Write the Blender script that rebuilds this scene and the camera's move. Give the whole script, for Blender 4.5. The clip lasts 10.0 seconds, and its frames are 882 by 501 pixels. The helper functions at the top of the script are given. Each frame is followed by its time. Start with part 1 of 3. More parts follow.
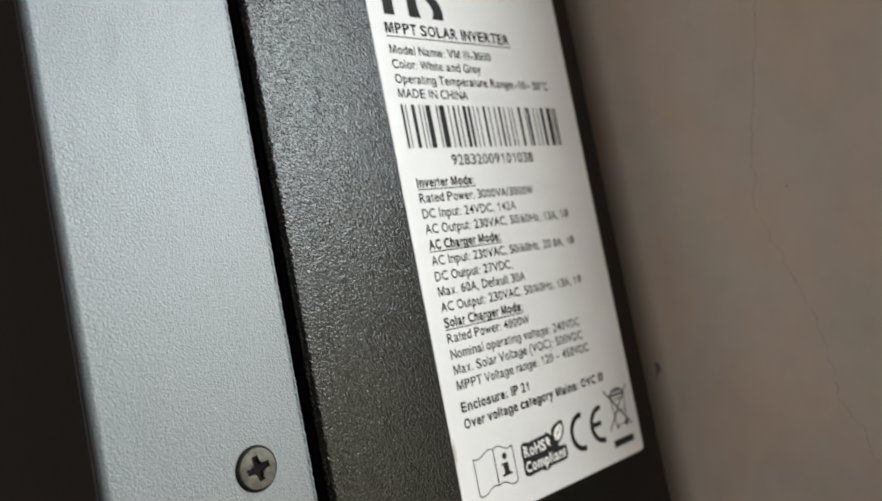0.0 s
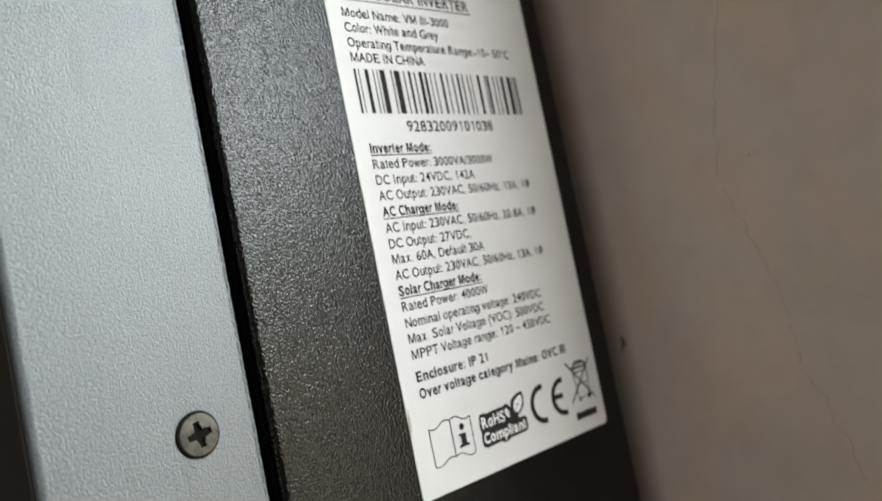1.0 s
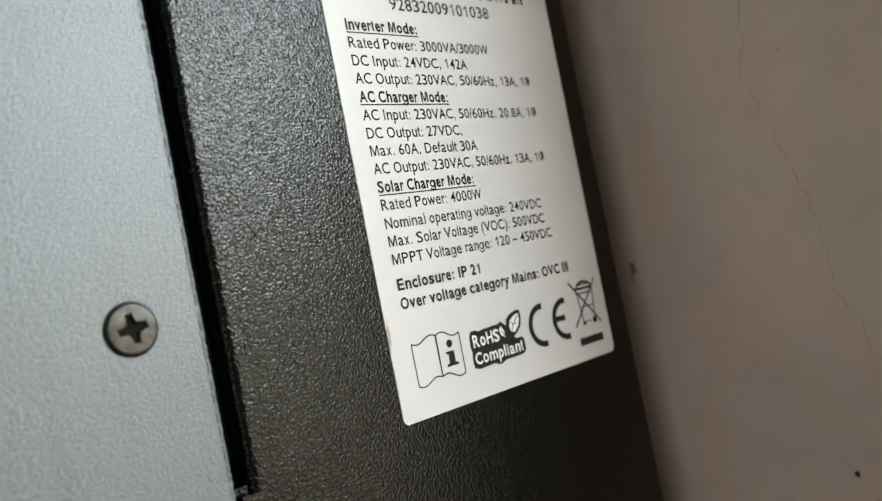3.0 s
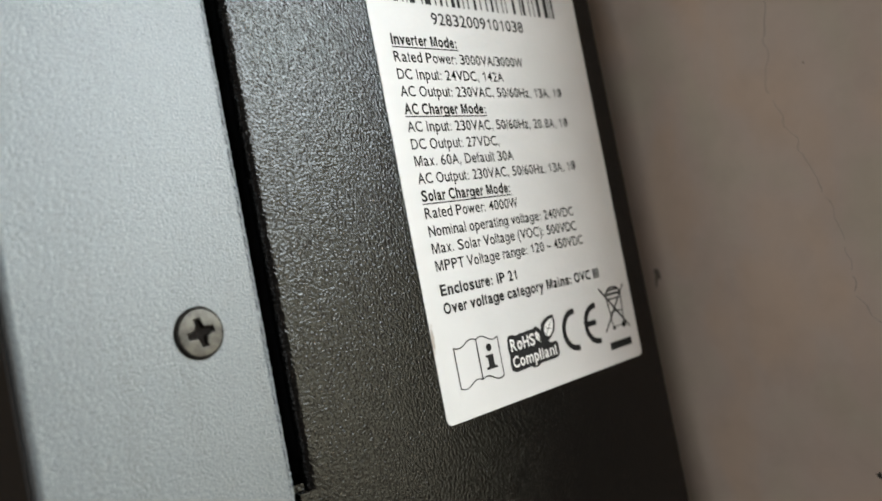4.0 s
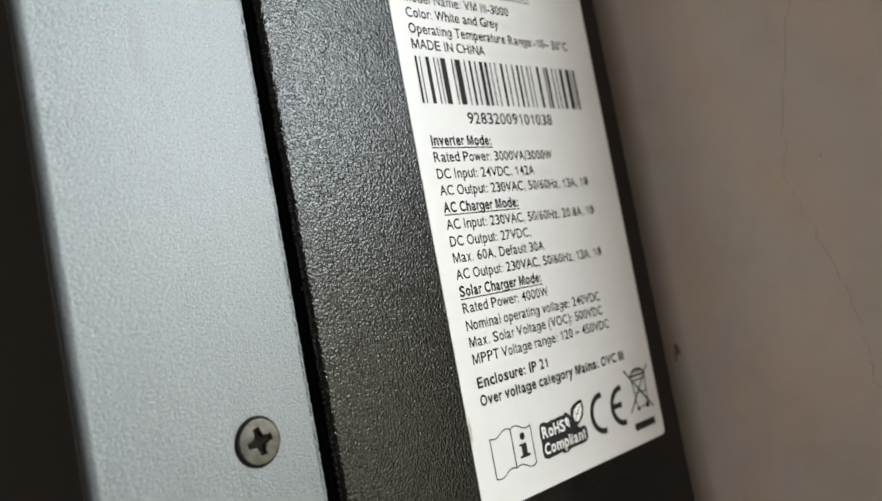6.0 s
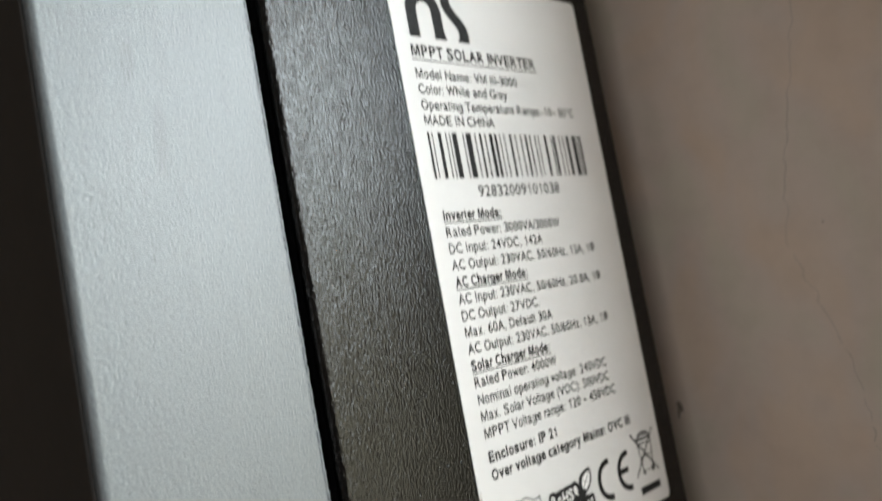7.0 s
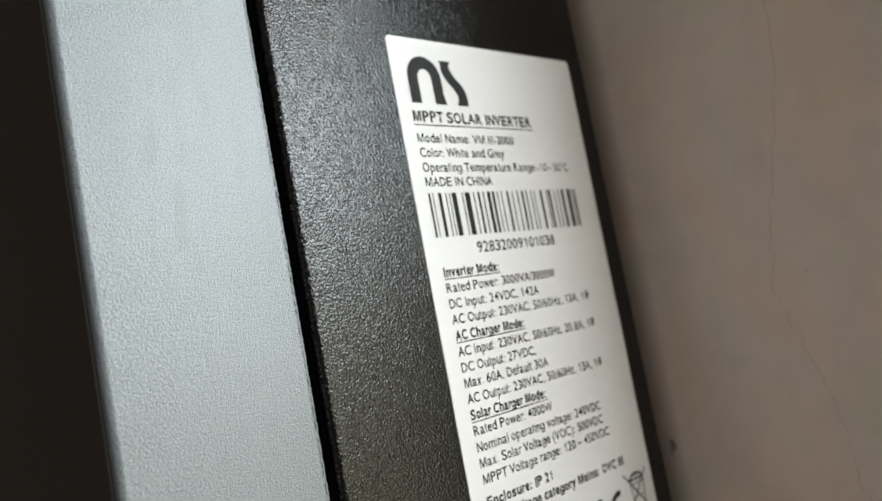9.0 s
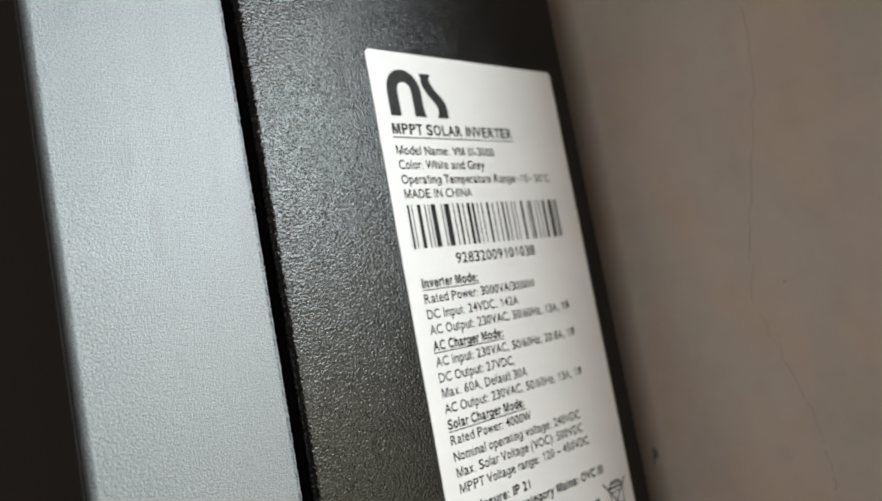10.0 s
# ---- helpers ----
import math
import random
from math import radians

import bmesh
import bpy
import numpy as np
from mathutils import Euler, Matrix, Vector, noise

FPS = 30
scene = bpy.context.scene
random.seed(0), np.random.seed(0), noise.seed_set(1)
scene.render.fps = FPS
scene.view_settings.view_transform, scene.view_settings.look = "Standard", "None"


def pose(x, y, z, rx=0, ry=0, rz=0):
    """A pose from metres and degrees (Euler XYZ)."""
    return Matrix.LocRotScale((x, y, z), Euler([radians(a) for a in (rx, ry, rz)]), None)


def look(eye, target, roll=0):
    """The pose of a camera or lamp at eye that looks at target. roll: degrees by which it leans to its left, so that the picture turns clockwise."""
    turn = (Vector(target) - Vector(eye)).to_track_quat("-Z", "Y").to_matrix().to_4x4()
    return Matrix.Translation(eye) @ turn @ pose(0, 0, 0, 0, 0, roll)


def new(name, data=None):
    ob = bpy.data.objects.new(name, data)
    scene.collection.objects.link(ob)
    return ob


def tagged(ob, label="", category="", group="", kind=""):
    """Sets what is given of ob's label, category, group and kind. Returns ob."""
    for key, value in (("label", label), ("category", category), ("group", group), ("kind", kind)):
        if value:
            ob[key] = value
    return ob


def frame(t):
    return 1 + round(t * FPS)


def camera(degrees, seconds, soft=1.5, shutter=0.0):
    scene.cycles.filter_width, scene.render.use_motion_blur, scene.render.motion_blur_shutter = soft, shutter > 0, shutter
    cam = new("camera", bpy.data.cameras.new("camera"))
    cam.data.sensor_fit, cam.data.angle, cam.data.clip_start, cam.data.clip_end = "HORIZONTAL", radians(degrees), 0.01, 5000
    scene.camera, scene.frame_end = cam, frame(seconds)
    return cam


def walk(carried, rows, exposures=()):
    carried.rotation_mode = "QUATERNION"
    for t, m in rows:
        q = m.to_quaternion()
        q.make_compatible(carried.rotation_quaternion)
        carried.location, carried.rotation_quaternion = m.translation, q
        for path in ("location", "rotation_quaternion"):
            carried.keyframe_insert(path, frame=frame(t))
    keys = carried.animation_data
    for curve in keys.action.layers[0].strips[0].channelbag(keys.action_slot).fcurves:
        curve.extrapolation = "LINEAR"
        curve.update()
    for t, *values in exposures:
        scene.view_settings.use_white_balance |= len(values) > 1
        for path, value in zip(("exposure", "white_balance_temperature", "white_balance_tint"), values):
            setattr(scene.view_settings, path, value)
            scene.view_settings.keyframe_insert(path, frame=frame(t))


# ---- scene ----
from mathutils.geometry import tessellate_polygon

cam = camera(56.5, 10.0, soft=1.5, shutter=0.5)
PATH = [
    (0, (-0.14096, -0.08923, 1.48372), (0.20063, 0.27486, 1.51113), -10.97),
    (0.5, (-0.13853, -0.09066, 1.48151), (0.20356, 0.27339, 1.50245), -10.49),
    (1, (-0.13657, -0.08983, 1.47899), (0.21110, 0.26879, 1.50166), -11.32),
    (1.5, (-0.13369, -0.08846, 1.47139), (0.20692, 0.27735, 1.48452), -11.00),
    (2, (-0.12817, -0.08032, 1.46847), (0.21190, 0.28612, 1.47675), -10.95),
    (2.5, (-0.12399, -0.07884, 1.46698), (0.21720, 0.28659, 1.47421), -10.93),
    (2.7, (-0.12472, -0.07978, 1.46789), (0.21720, 0.28489, 1.47815), -11.16),
    (3.8, (-0.12858, -0.07864, 1.46888), (0.21558, 0.28394, 1.47850), -10.60),
    (4, (-0.13198, -0.07873, 1.46984), (0.21080, 0.28508, 1.48157), -10.87),
    (4.5, (-0.13315, -0.07806, 1.47318), (0.21667, 0.27907, 1.48239), -10.15),
    (5, (-0.13444, -0.07990, 1.47307), (0.21519, 0.27727, 1.48679), -10.41),
    (5.5, (-0.13713, -0.07895, 1.47641), (0.21451, 0.27600, 1.49555), -10.27),
    (5.7, (-0.13789, -0.07972, 1.47843), (0.20823, 0.28036, 1.50179), -10.36),
    (6.8, (-0.13758, -0.07866, 1.48330), (0.21178, 0.27751, 1.51629), -10.39),
    (7, (-0.14031, -0.07963, 1.48849), (0.21142, 0.27412, 1.52235), -10.38),
    (7.5, (-0.14136, -0.08596, 1.49398), (0.21030, 0.26725, 1.53369), -10.29),
    (8, (-0.14371, -0.08723, 1.49437), (0.20594, 0.26780, 1.53558), -10.44),
    (8.5, (-0.14398, -0.08777, 1.49335), (0.20487, 0.26831, 1.53224), -10.72),
    (9, (-0.14423, -0.08588, 1.49391), (0.20631, 0.26814, 1.53625), -10.52),
    (9.5, (-0.14405, -0.08640, 1.49448), (0.20511, 0.26882, 1.53814), -10.45),
    (10, (-0.14267, -0.08943, 1.49444), (0.20743, 0.26482, 1.53846), -10.39),
]
walk(cam, [(t, look(eye, target, roll)) for t, eye, target, roll in PATH], [(0, -0.02), (2.5, -0.03), (4, 0.05), (10, 0.07)])
# phone lens held a hand's width away: shallow focus on the middle of the side panel
cam.data.dof.use_dof = True
cam.data.dof.focus_distance = 0.101
cam.data.dof.aperture_fstop = 24.0

# ---- light: daylight from an added, unseen window across the room and a small opening beside the inverter ----
world = bpy.data.worlds.new("sky")
scene.world = world
world.use_nodes = True
wn = world.node_tree
sky = wn.nodes.new("ShaderNodeTexSky")
sky.sky_type = "NISHITA"
sky.sun_disc = False
sky.sun_elevation, sky.sun_rotation = radians(48), radians(60)
wn.nodes["Background"].inputs["Strength"].default_value = 0.1
wn.links.new(sky.outputs["Color"], wn.nodes["Background"].inputs["Color"])

sun_data = bpy.data.lights.new("sun", "SUN")
sun_data.energy, sun_data.angle, sun_data.color = 1.2, radians(10), (1.0, 0.95, 0.88)
sun = new("sun", sun_data)
sun.matrix_world = look((4.0, 2.3, 6.0), (0, 0, 1))

# unseen room; south wall set far back so less light bounces onto the label
RX, RY0, RY1, RZ = -2.6, -2.9, 1.6, 2.6
WIN_Y0, WIN_Y1, WIN_Z0, WIN_Z1 = -2.00, -0.55, 1.00, 2.10
# fill lamp in an added opening, placed to brighten the inverter's wall
day_data = bpy.data.lights.new("wall_fill_daylight", "AREA")
day_data.shape, day_data.size, day_data.size_y = "RECTANGLE", WIN_Y1 - WIN_Y0, WIN_Z1 - WIN_Z0
day_data.energy, day_data.color = 15.3, (0.975, 0.985, 0.975)
day = new("wall_fill_daylight", day_data)
day.matrix_world = look((RX - 0.04, (WIN_Y0 + WIN_Y1) / 2, (WIN_Z0 + WIN_Z1) / 2), (0, (WIN_Y0 + WIN_Y1) / 2, (WIN_Z0 + WIN_Z1) / 2))
# a second opening in the wall that carries the inverter, a little way along it
SIDE_Y0, SIDE_Y1, SIDE_Z0, SIDE_Z1 = -0.50, -0.09, 1.34, 1.66
HORIZON_Z = 1.545


def opening_light(name, z0, z1, energy, color):
    """Daylight that enters through one height band of the side opening."""
    data = bpy.data.lights.new(name, "AREA")
    data.shape, data.size, data.size_y = "RECTANGLE", SIDE_Y1 - SIDE_Y0 - 0.02, z1 - z0
    data.energy, data.color = energy, color
    lamp = new(name, data)
    y, z = (SIDE_Y0 + SIDE_Y1) / 2, (z0 + z1) / 2
    lamp.matrix_world = look((0.06, y, z), (-1, y, z))
    return lamp


opening_light("side_window_sky", HORIZON_Z, SIDE_Z1 - 0.02, 4.3, (0.85, 0.955, 1.0))
opening_light("side_window_garden", SIDE_Z0 + 0.02, HORIZON_Z, 0.95, (1.0, 0.955, 0.7))


# ---- materials ----
def material(name, base, rough, metal=0.0, spec=0.5):
    m = bpy.data.materials.new(name)
    m.use_nodes = True
    b = m.node_tree.nodes["Principled BSDF"]
    b.inputs["Base Color"].default_value = (*base, 1)
    b.inputs["Roughness"].default_value = rough
    b.inputs["Metallic"].default_value = metal
    b.inputs["Specular IOR Level"].default_value = spec
    return m, m.node_tree, b


def coords(nt, scale=(1, 1, 1)):
    tc = nt.nodes.new("ShaderNodeTexCoord")
    mp = nt.nodes.new("ShaderNodeMapping")
    mp.inputs["Scale"].default_value = scale
    nt.links.new(tc.outputs["Object"], mp.inputs["Vector"])
    return mp.outputs["Vector"]


def noise_tex(nt, vec, scale, detail=3.0, rough=0.55, distortion=0.0):
    n = nt.nodes.new("ShaderNodeTexNoise")
    n.inputs["Scale"].default_value = scale
    n.inputs["Detail"].default_value = detail
    n.inputs["Roughness"].default_value = rough
    n.inputs["Distortion"].default_value = distortion
    nt.links.new(vec, n.inputs["Vector"])
    return n.outputs["Fac"]


def ramp(nt, fac, stops):
    r = nt.nodes.new("ShaderNodeValToRGB")
    while len(r.color_ramp.elements) < len(stops):
        r.color_ramp.elements.new(0.5)
    for e, (p, c) in zip(r.color_ramp.elements, stops):
        e.position, e.color = p, (*c, 1)
    nt.links.new(fac, r.inputs["Fac"])
    return r.outputs["Color"]


def mix(nt, fac, a, b, blend="MIX"):
    n = nt.nodes.new("ShaderNodeMix")
    n.data_type, n.blend_type = "RGBA", blend
    for socket, value in ((n.inputs["Factor"], fac), (n.inputs["A"], a), (n.inputs["B"], b)):
        if isinstance(value, bpy.types.NodeSocket):
            nt.links.new(value, socket)
        else:
            socket.default_value = (*value, 1) if isinstance(value, tuple) else value
    return n.outputs["Result"]


def bump(nt, bsdf, layers):
    last = None
    for height, strength, distance in layers:
        n = nt.nodes.new("ShaderNodeBump")
        n.inputs["Strength"].default_value = strength
        n.inputs["Distance"].default_value = distance
        nt.links.new(height, n.inputs["Height"])
        if last:
            nt.links.new(last, n.inputs["Normal"])
        last = n.outputs["Normal"]
    nt.links.new(last, bsdf.inputs["Normal"])


def spot(nt, centre, radii, turn=0.0):
    """1 in the middle of an elongated spot at a world place on the inverter, 0 outside it."""
    tc = nt.nodes.new("ShaderNodeTexCoord")
    mp = nt.nodes.new("ShaderNodeMapping")
    mp.vector_type = "TEXTURE"
    mp.inputs["Location"].default_value = (centre[0], centre[1] - 0.15, centre[2] - 1.335)
    mp.inputs["Rotation"].default_value = (0, turn, 0)
    mp.inputs["Scale"].default_value = radii
    nt.links.new(tc.outputs["Object"], mp.inputs["Vector"])
    g = nt.nodes.new("ShaderNodeTexGradient")
    g.gradient_type = "SPHERICAL"
    nt.links.new(mp.outputs["Vector"], g.inputs["Vector"])
    return g.outputs["Fac"]


def grey_paint():
    m, nt, b = material("grey_powder_coat", (0.17, 0.18, 0.185), 0.36, spec=0.65)
    v = coords(nt)
    grain = noise_tex(nt, v, 4300, 2.0, 0.6)
    fine = noise_tex(nt, v, 1900, 1.0)
    scuff = noise_tex(nt, coords(nt, (260, 260, 60)), 1.0, 3.0, 0.55, 0.6)
    col = ramp(nt, scuff, [(0.30, (0.106, 0.119, 0.127)), (0.46, (0.116, 0.130, 0.139)), (0.75, (0.123, 0.137, 0.146))])
    pits = ramp(nt, grain, [(0.32, (0.52, 0.53, 0.54)), (0.44, (0.90, 0.90, 0.90)), (0.56, (1.0, 1.0, 1.0)), (0.72, (1.35, 1.35, 1.35))])
    col = mix(nt, 1.0, col, pits, "MULTIPLY")
    # two greasy finger smudges
    rough = ramp(nt, scuff, [(0.3, (0.34,) * 3), (0.7, (0.40,) * 3)])
    for centre, radii, turn in (((-0.1022, -0.0014, 1.5192), (0.0011, 0.01, 0.0036), 0.11), ((-0.1000, -0.0014, 1.5108), (0.0010, 0.01, 0.0052), 0.08)):
        stain = ramp(nt, mix(nt, 0.35, spot(nt, centre, radii, turn), scuff), [(0.2, (0.0,) * 3), (0.45, (0.48,) * 3)])
        col = mix(nt, stain, col, (0.088, 0.096, 0.101))
    nt.links.new(col, b.inputs["Base Color"])
    nt.links.new(rough, b.inputs["Roughness"])
    bump(nt, b, [(grain, 0.85, 0.00011), (fine, 0.5, 0.00007)])
    return m


def dark_paint():
    m, nt, b = material("black_wrinkle_coat", (0.006, 0.006, 0.0056), 0.28, spec=0.245)
    v = coords(nt)
    big = noise_tex(nt, v, 2900, 1.5, 0.45, 0.3)
    fine = noise_tex(nt, v, 5200, 1.5)
    rub = noise_tex(nt, coords(nt, (55, 55, 30)), 1.0, 4.0)
    nt.links.new(ramp(nt, rub, [(0.3, (0.0012, 0.0012, 0.0012)), (0.7, (0.0022, 0.0022, 0.0021))]), b.inputs["Base Color"])
    nt.links.new(ramp(nt, rub, [(0.3, (0.16,) * 3), (0.7, (0.20,) * 3)]), b.inputs["Roughness"])
    bump(nt, b, [(big, 0.9, 0.00013), (fine, 0.3, 0.000025)])
    return m


def plaster():
    m, nt, b = material("painted_plaster", (0.4, 0.34, 0.3), 0.75, spec=0.3)
    v = coords(nt)
    blot = noise_tex(nt, v, 38, 5.0, 0.6)
    small = noise_tex(nt, v, 160, 4.0, 0.6)
    tiny = noise_tex(nt, v, 900, 2.0)
    col = ramp(nt, blot, [(0.28, (0.49, 0.405, 0.335)), (0.5, (0.53, 0.445, 0.375)), (0.72, (0.56, 0.465, 0.385))])
    dirt = ramp(nt, small, [(0.25, (0.93, 0.92, 0.91)), (0.55, (1.0, 1.0, 1.0))])
    hue = ramp(nt, noise_tex(nt, coords(nt, (70, 70, 45)), 1.0, 2.0, 0.5, 0.4), [(0.36, (1.03, 1.06, 1.03)), (0.5, (1.06, 1.04, 1.05)), (0.64, (1.10, 1.03, 0.97))])
    col = mix(nt, 1.0, col, hue, "MULTIPLY")
    nt.links.new(mix(nt, 1.0, col, dirt, "MULTIPLY"), b.inputs["Base Color"])
    bump(nt, b, [(blot, 0.06, 0.003), (small, 0.06, 0.0006), (tiny, 0.12, 0.0001)])
    return m


def paper():
    m, nt, b = material("label_paper", (0.8, 0.79, 0.78), 0.5, spec=0.2)
    n = noise_tex(nt, coords(nt), 90, 4.0)
    col = ramp(nt, n, [(0.3, (0.580, 0.572, 0.572)), (0.7, (0.607, 0.598, 0.598))])
    worn = ramp(nt, mix(nt, 0.45, spot(nt, (-0.0623, 0, 1.4612), (0.00055, 0.01, 0.0036), 0.06), noise_tex(nt, coords(nt), 1900, 3.0, 0.7)), [(0.42, (0.0,) * 3), (0.6, (0.7,) * 3)])
    nt.links.new(mix(nt, worn, col, (0.27, 0.21, 0.16)), b.inputs["Base Color"])
    bump(nt, b, [(n, 0.1, 0.0004)])
    return m


def ink():
    m, nt, b = material("black_ink", (0.012, 0.012, 0.012), 0.6, spec=0.15)
    n = noise_tex(nt, coords(nt), 2500, 2.0)
    nt.links.new(ramp(nt, n, [(0.3, (0.008, 0.008, 0.009)), (0.75, (0.022, 0.022, 0.022))]), b.inputs["Base Color"])
    return m


def steel():
    m, nt, b = material("nickel_steel", (0.43, 0.40, 0.36), 0.36, metal=1.0)
    v = coords(nt)
    n = noise_tex(nt, v, 700, 4.0, 0.65)
    nt.links.new(ramp(nt, n, [(0.3, (0.028, 0.026, 0.024)), (0.6, (0.072, 0.068, 0.062))]), b.inputs["Base Color"])
    nt.links.new(ramp(nt, n, [(0.3, (0.6,) * 3), (0.7, (0.42,) * 3)]), b.inputs["Roughness"])
    bump(nt, b, [(n, 0.2, 0.0001)])
    return m


def plain(name, base, rough, scale=60, spread=0.12, metal=0.0, spec=0.5):
    m, nt, b = material(name, base, rough, metal, spec)
    n = noise_tex(nt, coords(nt), scale, 4.0)
    lo, hi = tuple(c * (1 - spread) for c in base), tuple(min(1, c * (1 + spread)) for c in base)
    nt.links.new(ramp(nt, n, [(0.3, lo), (0.7, hi)]), b.inputs["Base Color"])
    bump(nt, b, [(n, 0.1, 0.1 / scale)])
    return m


GREY, DARK, PLASTER, PAPER, INK, STEEL = grey_paint(), dark_paint(), plaster(), paper(), ink(), steel()
FRONT = plain("black_front_panel", (0.012, 0.0105, 0.009), 0.6, 400)
# near-black colour that paints the shade in and round the screw
SCREW_SHADE = plain("dark_screw_shade", (0.007, 0.0055, 0.0045), 0.85, 900, spec=0.1)
SHADE = plain("black_steel_gap_shade", (0.018, 0.019, 0.022), 0.55, 300)
CRACK = plain("crack_shadow_dirt", (0.31, 0.265, 0.225), 0.9, 900)
SPECK = plain("dark_wall_speck", (0.03, 0.025, 0.02), 0.9, 900)
CHIP = plain("brown_wall_speck", (0.19, 0.155, 0.125), 0.9, 900)
FLOOR = plain("pale_bounce_floor", (0.40, 0.37, 0.33), 0.5, 8)
CEIL = plain("white_ceiling_paint", (0.6, 0.57, 0.53), 0.8, 6)
FRAME = plain("white_window_paint", (0.7, 0.7, 0.68), 0.4, 20)
WHITE_INK = plain("white_print", (0.78, 0.77, 0.76), 0.45, 900, 0.03)


# ---- mesh helpers ----
def mesh_of(name, bm, mat, smooth=False):
    me = bpy.data.meshes.new(name)
    bmesh.ops.recalc_face_normals(bm, faces=bm.faces)
    if smooth:
        for f in bm.faces:
            f.smooth = True
    bm.to_mesh(me)
    bm.free()
    me.materials.append(mat)
    return me


def part(name, bm, mat, parent=None, label="", smooth=False):
    ob = new(name, mesh_of(name, bm, mat, smooth))
    if parent:
        ob.parent = parent
    if label:
        ob["label"] = label
    return ob


def box(bm, x0, x1, y0, y1, z0, z1):
    vs = [bm.verts.new((x, y, z)) for x in (x0, x1) for y in (y0, y1) for z in (z0, z1)]
    for a in ((0, 1, 3, 2), (4, 6, 7, 5), (0, 4, 5, 1), (2, 3, 7, 6), (0, 2, 6, 4), (1, 5, 7, 3)):
        bm.faces.new([vs[i] for i in a])
    return vs


def boxed(*dims):
    bm = bmesh.new()
    box(bm, *dims)
    return bm


def extruded(outline, z0, z1):
    """A closed outline in x and y, drawn up from z0 to z1."""
    bm = bmesh.new()
    lo = [bm.verts.new((x, y, z0)) for x, y in outline]
    hi = [bm.verts.new((x, y, z1)) for x, y in outline]
    n = len(outline)
    for i in range(n):
        j = (i + 1) % n
        bm.faces.new((lo[i], lo[j], hi[j], hi[i]))
    bm.faces.new(lo)
    bm.faces.new(hi)
    return bm


def arc(cx, cy, r, a0, a1, n=8):
    return [(cx + r * math.cos(radians(a0 + (a1 - a0) * i / n)), cy + r * math.sin(radians(a0 + (a1 - a0) * i / n))) for i in range(n + 1)]


# ---- the room ----
def wall_piece(name, bm, mat, label):
    return tagged(part(name, bm, mat), label, "wall", kind="structure")


bm = bmesh.new()
box(bm, 0.0, 0.15, SIDE_Y1, RY1 + 0.15, 0, RZ)
box(bm, 0.0, 0.15, RY0 - 0.2, SIDE_Y0, 0, RZ)
box(bm, 0.0, 0.15, SIDE_Y0, SIDE_Y1, 0, SIDE_Z0)
box(bm, 0.0, 0.15, SIDE_Y0, SIDE_Y1, SIDE_Z1, RZ)
wall_e = wall_piece("wall_east", bm, PLASTER, "old beige plaster wall with hairline crack")
wall_piece("wall_south", boxed(RX, 0.0, RY0 - 0.2, RY0, 0, RZ), PLASTER, "plain beige plaster wall closing the room")
wall_piece("wall_north", boxed(RX, 0.0, RY1, RY1 + 0.15, 0, RZ), PLASTER, "plain beige plaster wall closing the room")
bm = bmesh.new()
box(bm, RX - 0.2, RX, RY0 - 0.2, WIN_Y0, 0, RZ)
box(bm, RX - 0.2, RX, WIN_Y1, RY1 + 0.15, 0, RZ)
box(bm, RX - 0.2, RX, WIN_Y0, WIN_Y1, 0, WIN_Z0)
box(bm, RX - 0.2, RX, WIN_Y0, WIN_Y1, WIN_Z1, RZ)
wall_piece("wall_west", bm, PLASTER, "unseen beige plaster wall with the fill light's opening")
# unseen floor, made pale so its bounce brightens the lower wall
tagged(part("floor", boxed(RX, 0, RY0, RY1, -0.1, 0), FLOOR), "unseen pale stone floor that bounces light upward", "floor", kind="structure")
tagged(part("ceiling", boxed(RX, 0, RY0, RY1, RZ, RZ + 0.1), CEIL), "off-white painted plaster ceiling", "ceiling", kind="structure")
ground = tagged(part("ground", boxed(-60, 60, -60, 60, -0.5, -0.12), FLOOR), "bare ground outside the house", "ground", kind="structure")
# unseen frame added round the fill lamp
window = tagged(new("unseen_fill_window"), "white window frame added unseen round the fill light", "window", kind="structure")
for dims in ((WIN_Y0, WIN_Y0 + 0.05, WIN_Z0, WIN_Z1), (WIN_Y1 - 0.05, WIN_Y1, WIN_Z0, WIN_Z1),
             (WIN_Y0 + 0.05, WIN_Y1 - 0.05, WIN_Z0, WIN_Z0 + 0.05), (WIN_Y0 + 0.05, WIN_Y1 - 0.05, WIN_Z1 - 0.05, WIN_Z1)):
    part("window_frame", boxed(RX - 0.16, RX - 0.1, dims[0], dims[1], dims[2], dims[3]), FRAME, window)
side_window = tagged(new("window_2"), "white painted window frame beside the inverter", "window", kind="structure")
for dims in ((SIDE_Y0, SIDE_Y0 + 0.05, SIDE_Z0, SIDE_Z1), (SIDE_Y1 - 0.05, SIDE_Y1, SIDE_Z0, SIDE_Z1),
             (SIDE_Y0 + 0.05, SIDE_Y1 - 0.05, SIDE_Z0, SIDE_Z0 + 0.05), (SIDE_Y0 + 0.05, SIDE_Y1 - 0.05, SIDE_Z1 - 0.05, SIDE_Z1)):
    part("window_frame", boxed(0.08, 0.13, dims[0], dims[1], dims[2], dims[3]), FRAME, side_window)


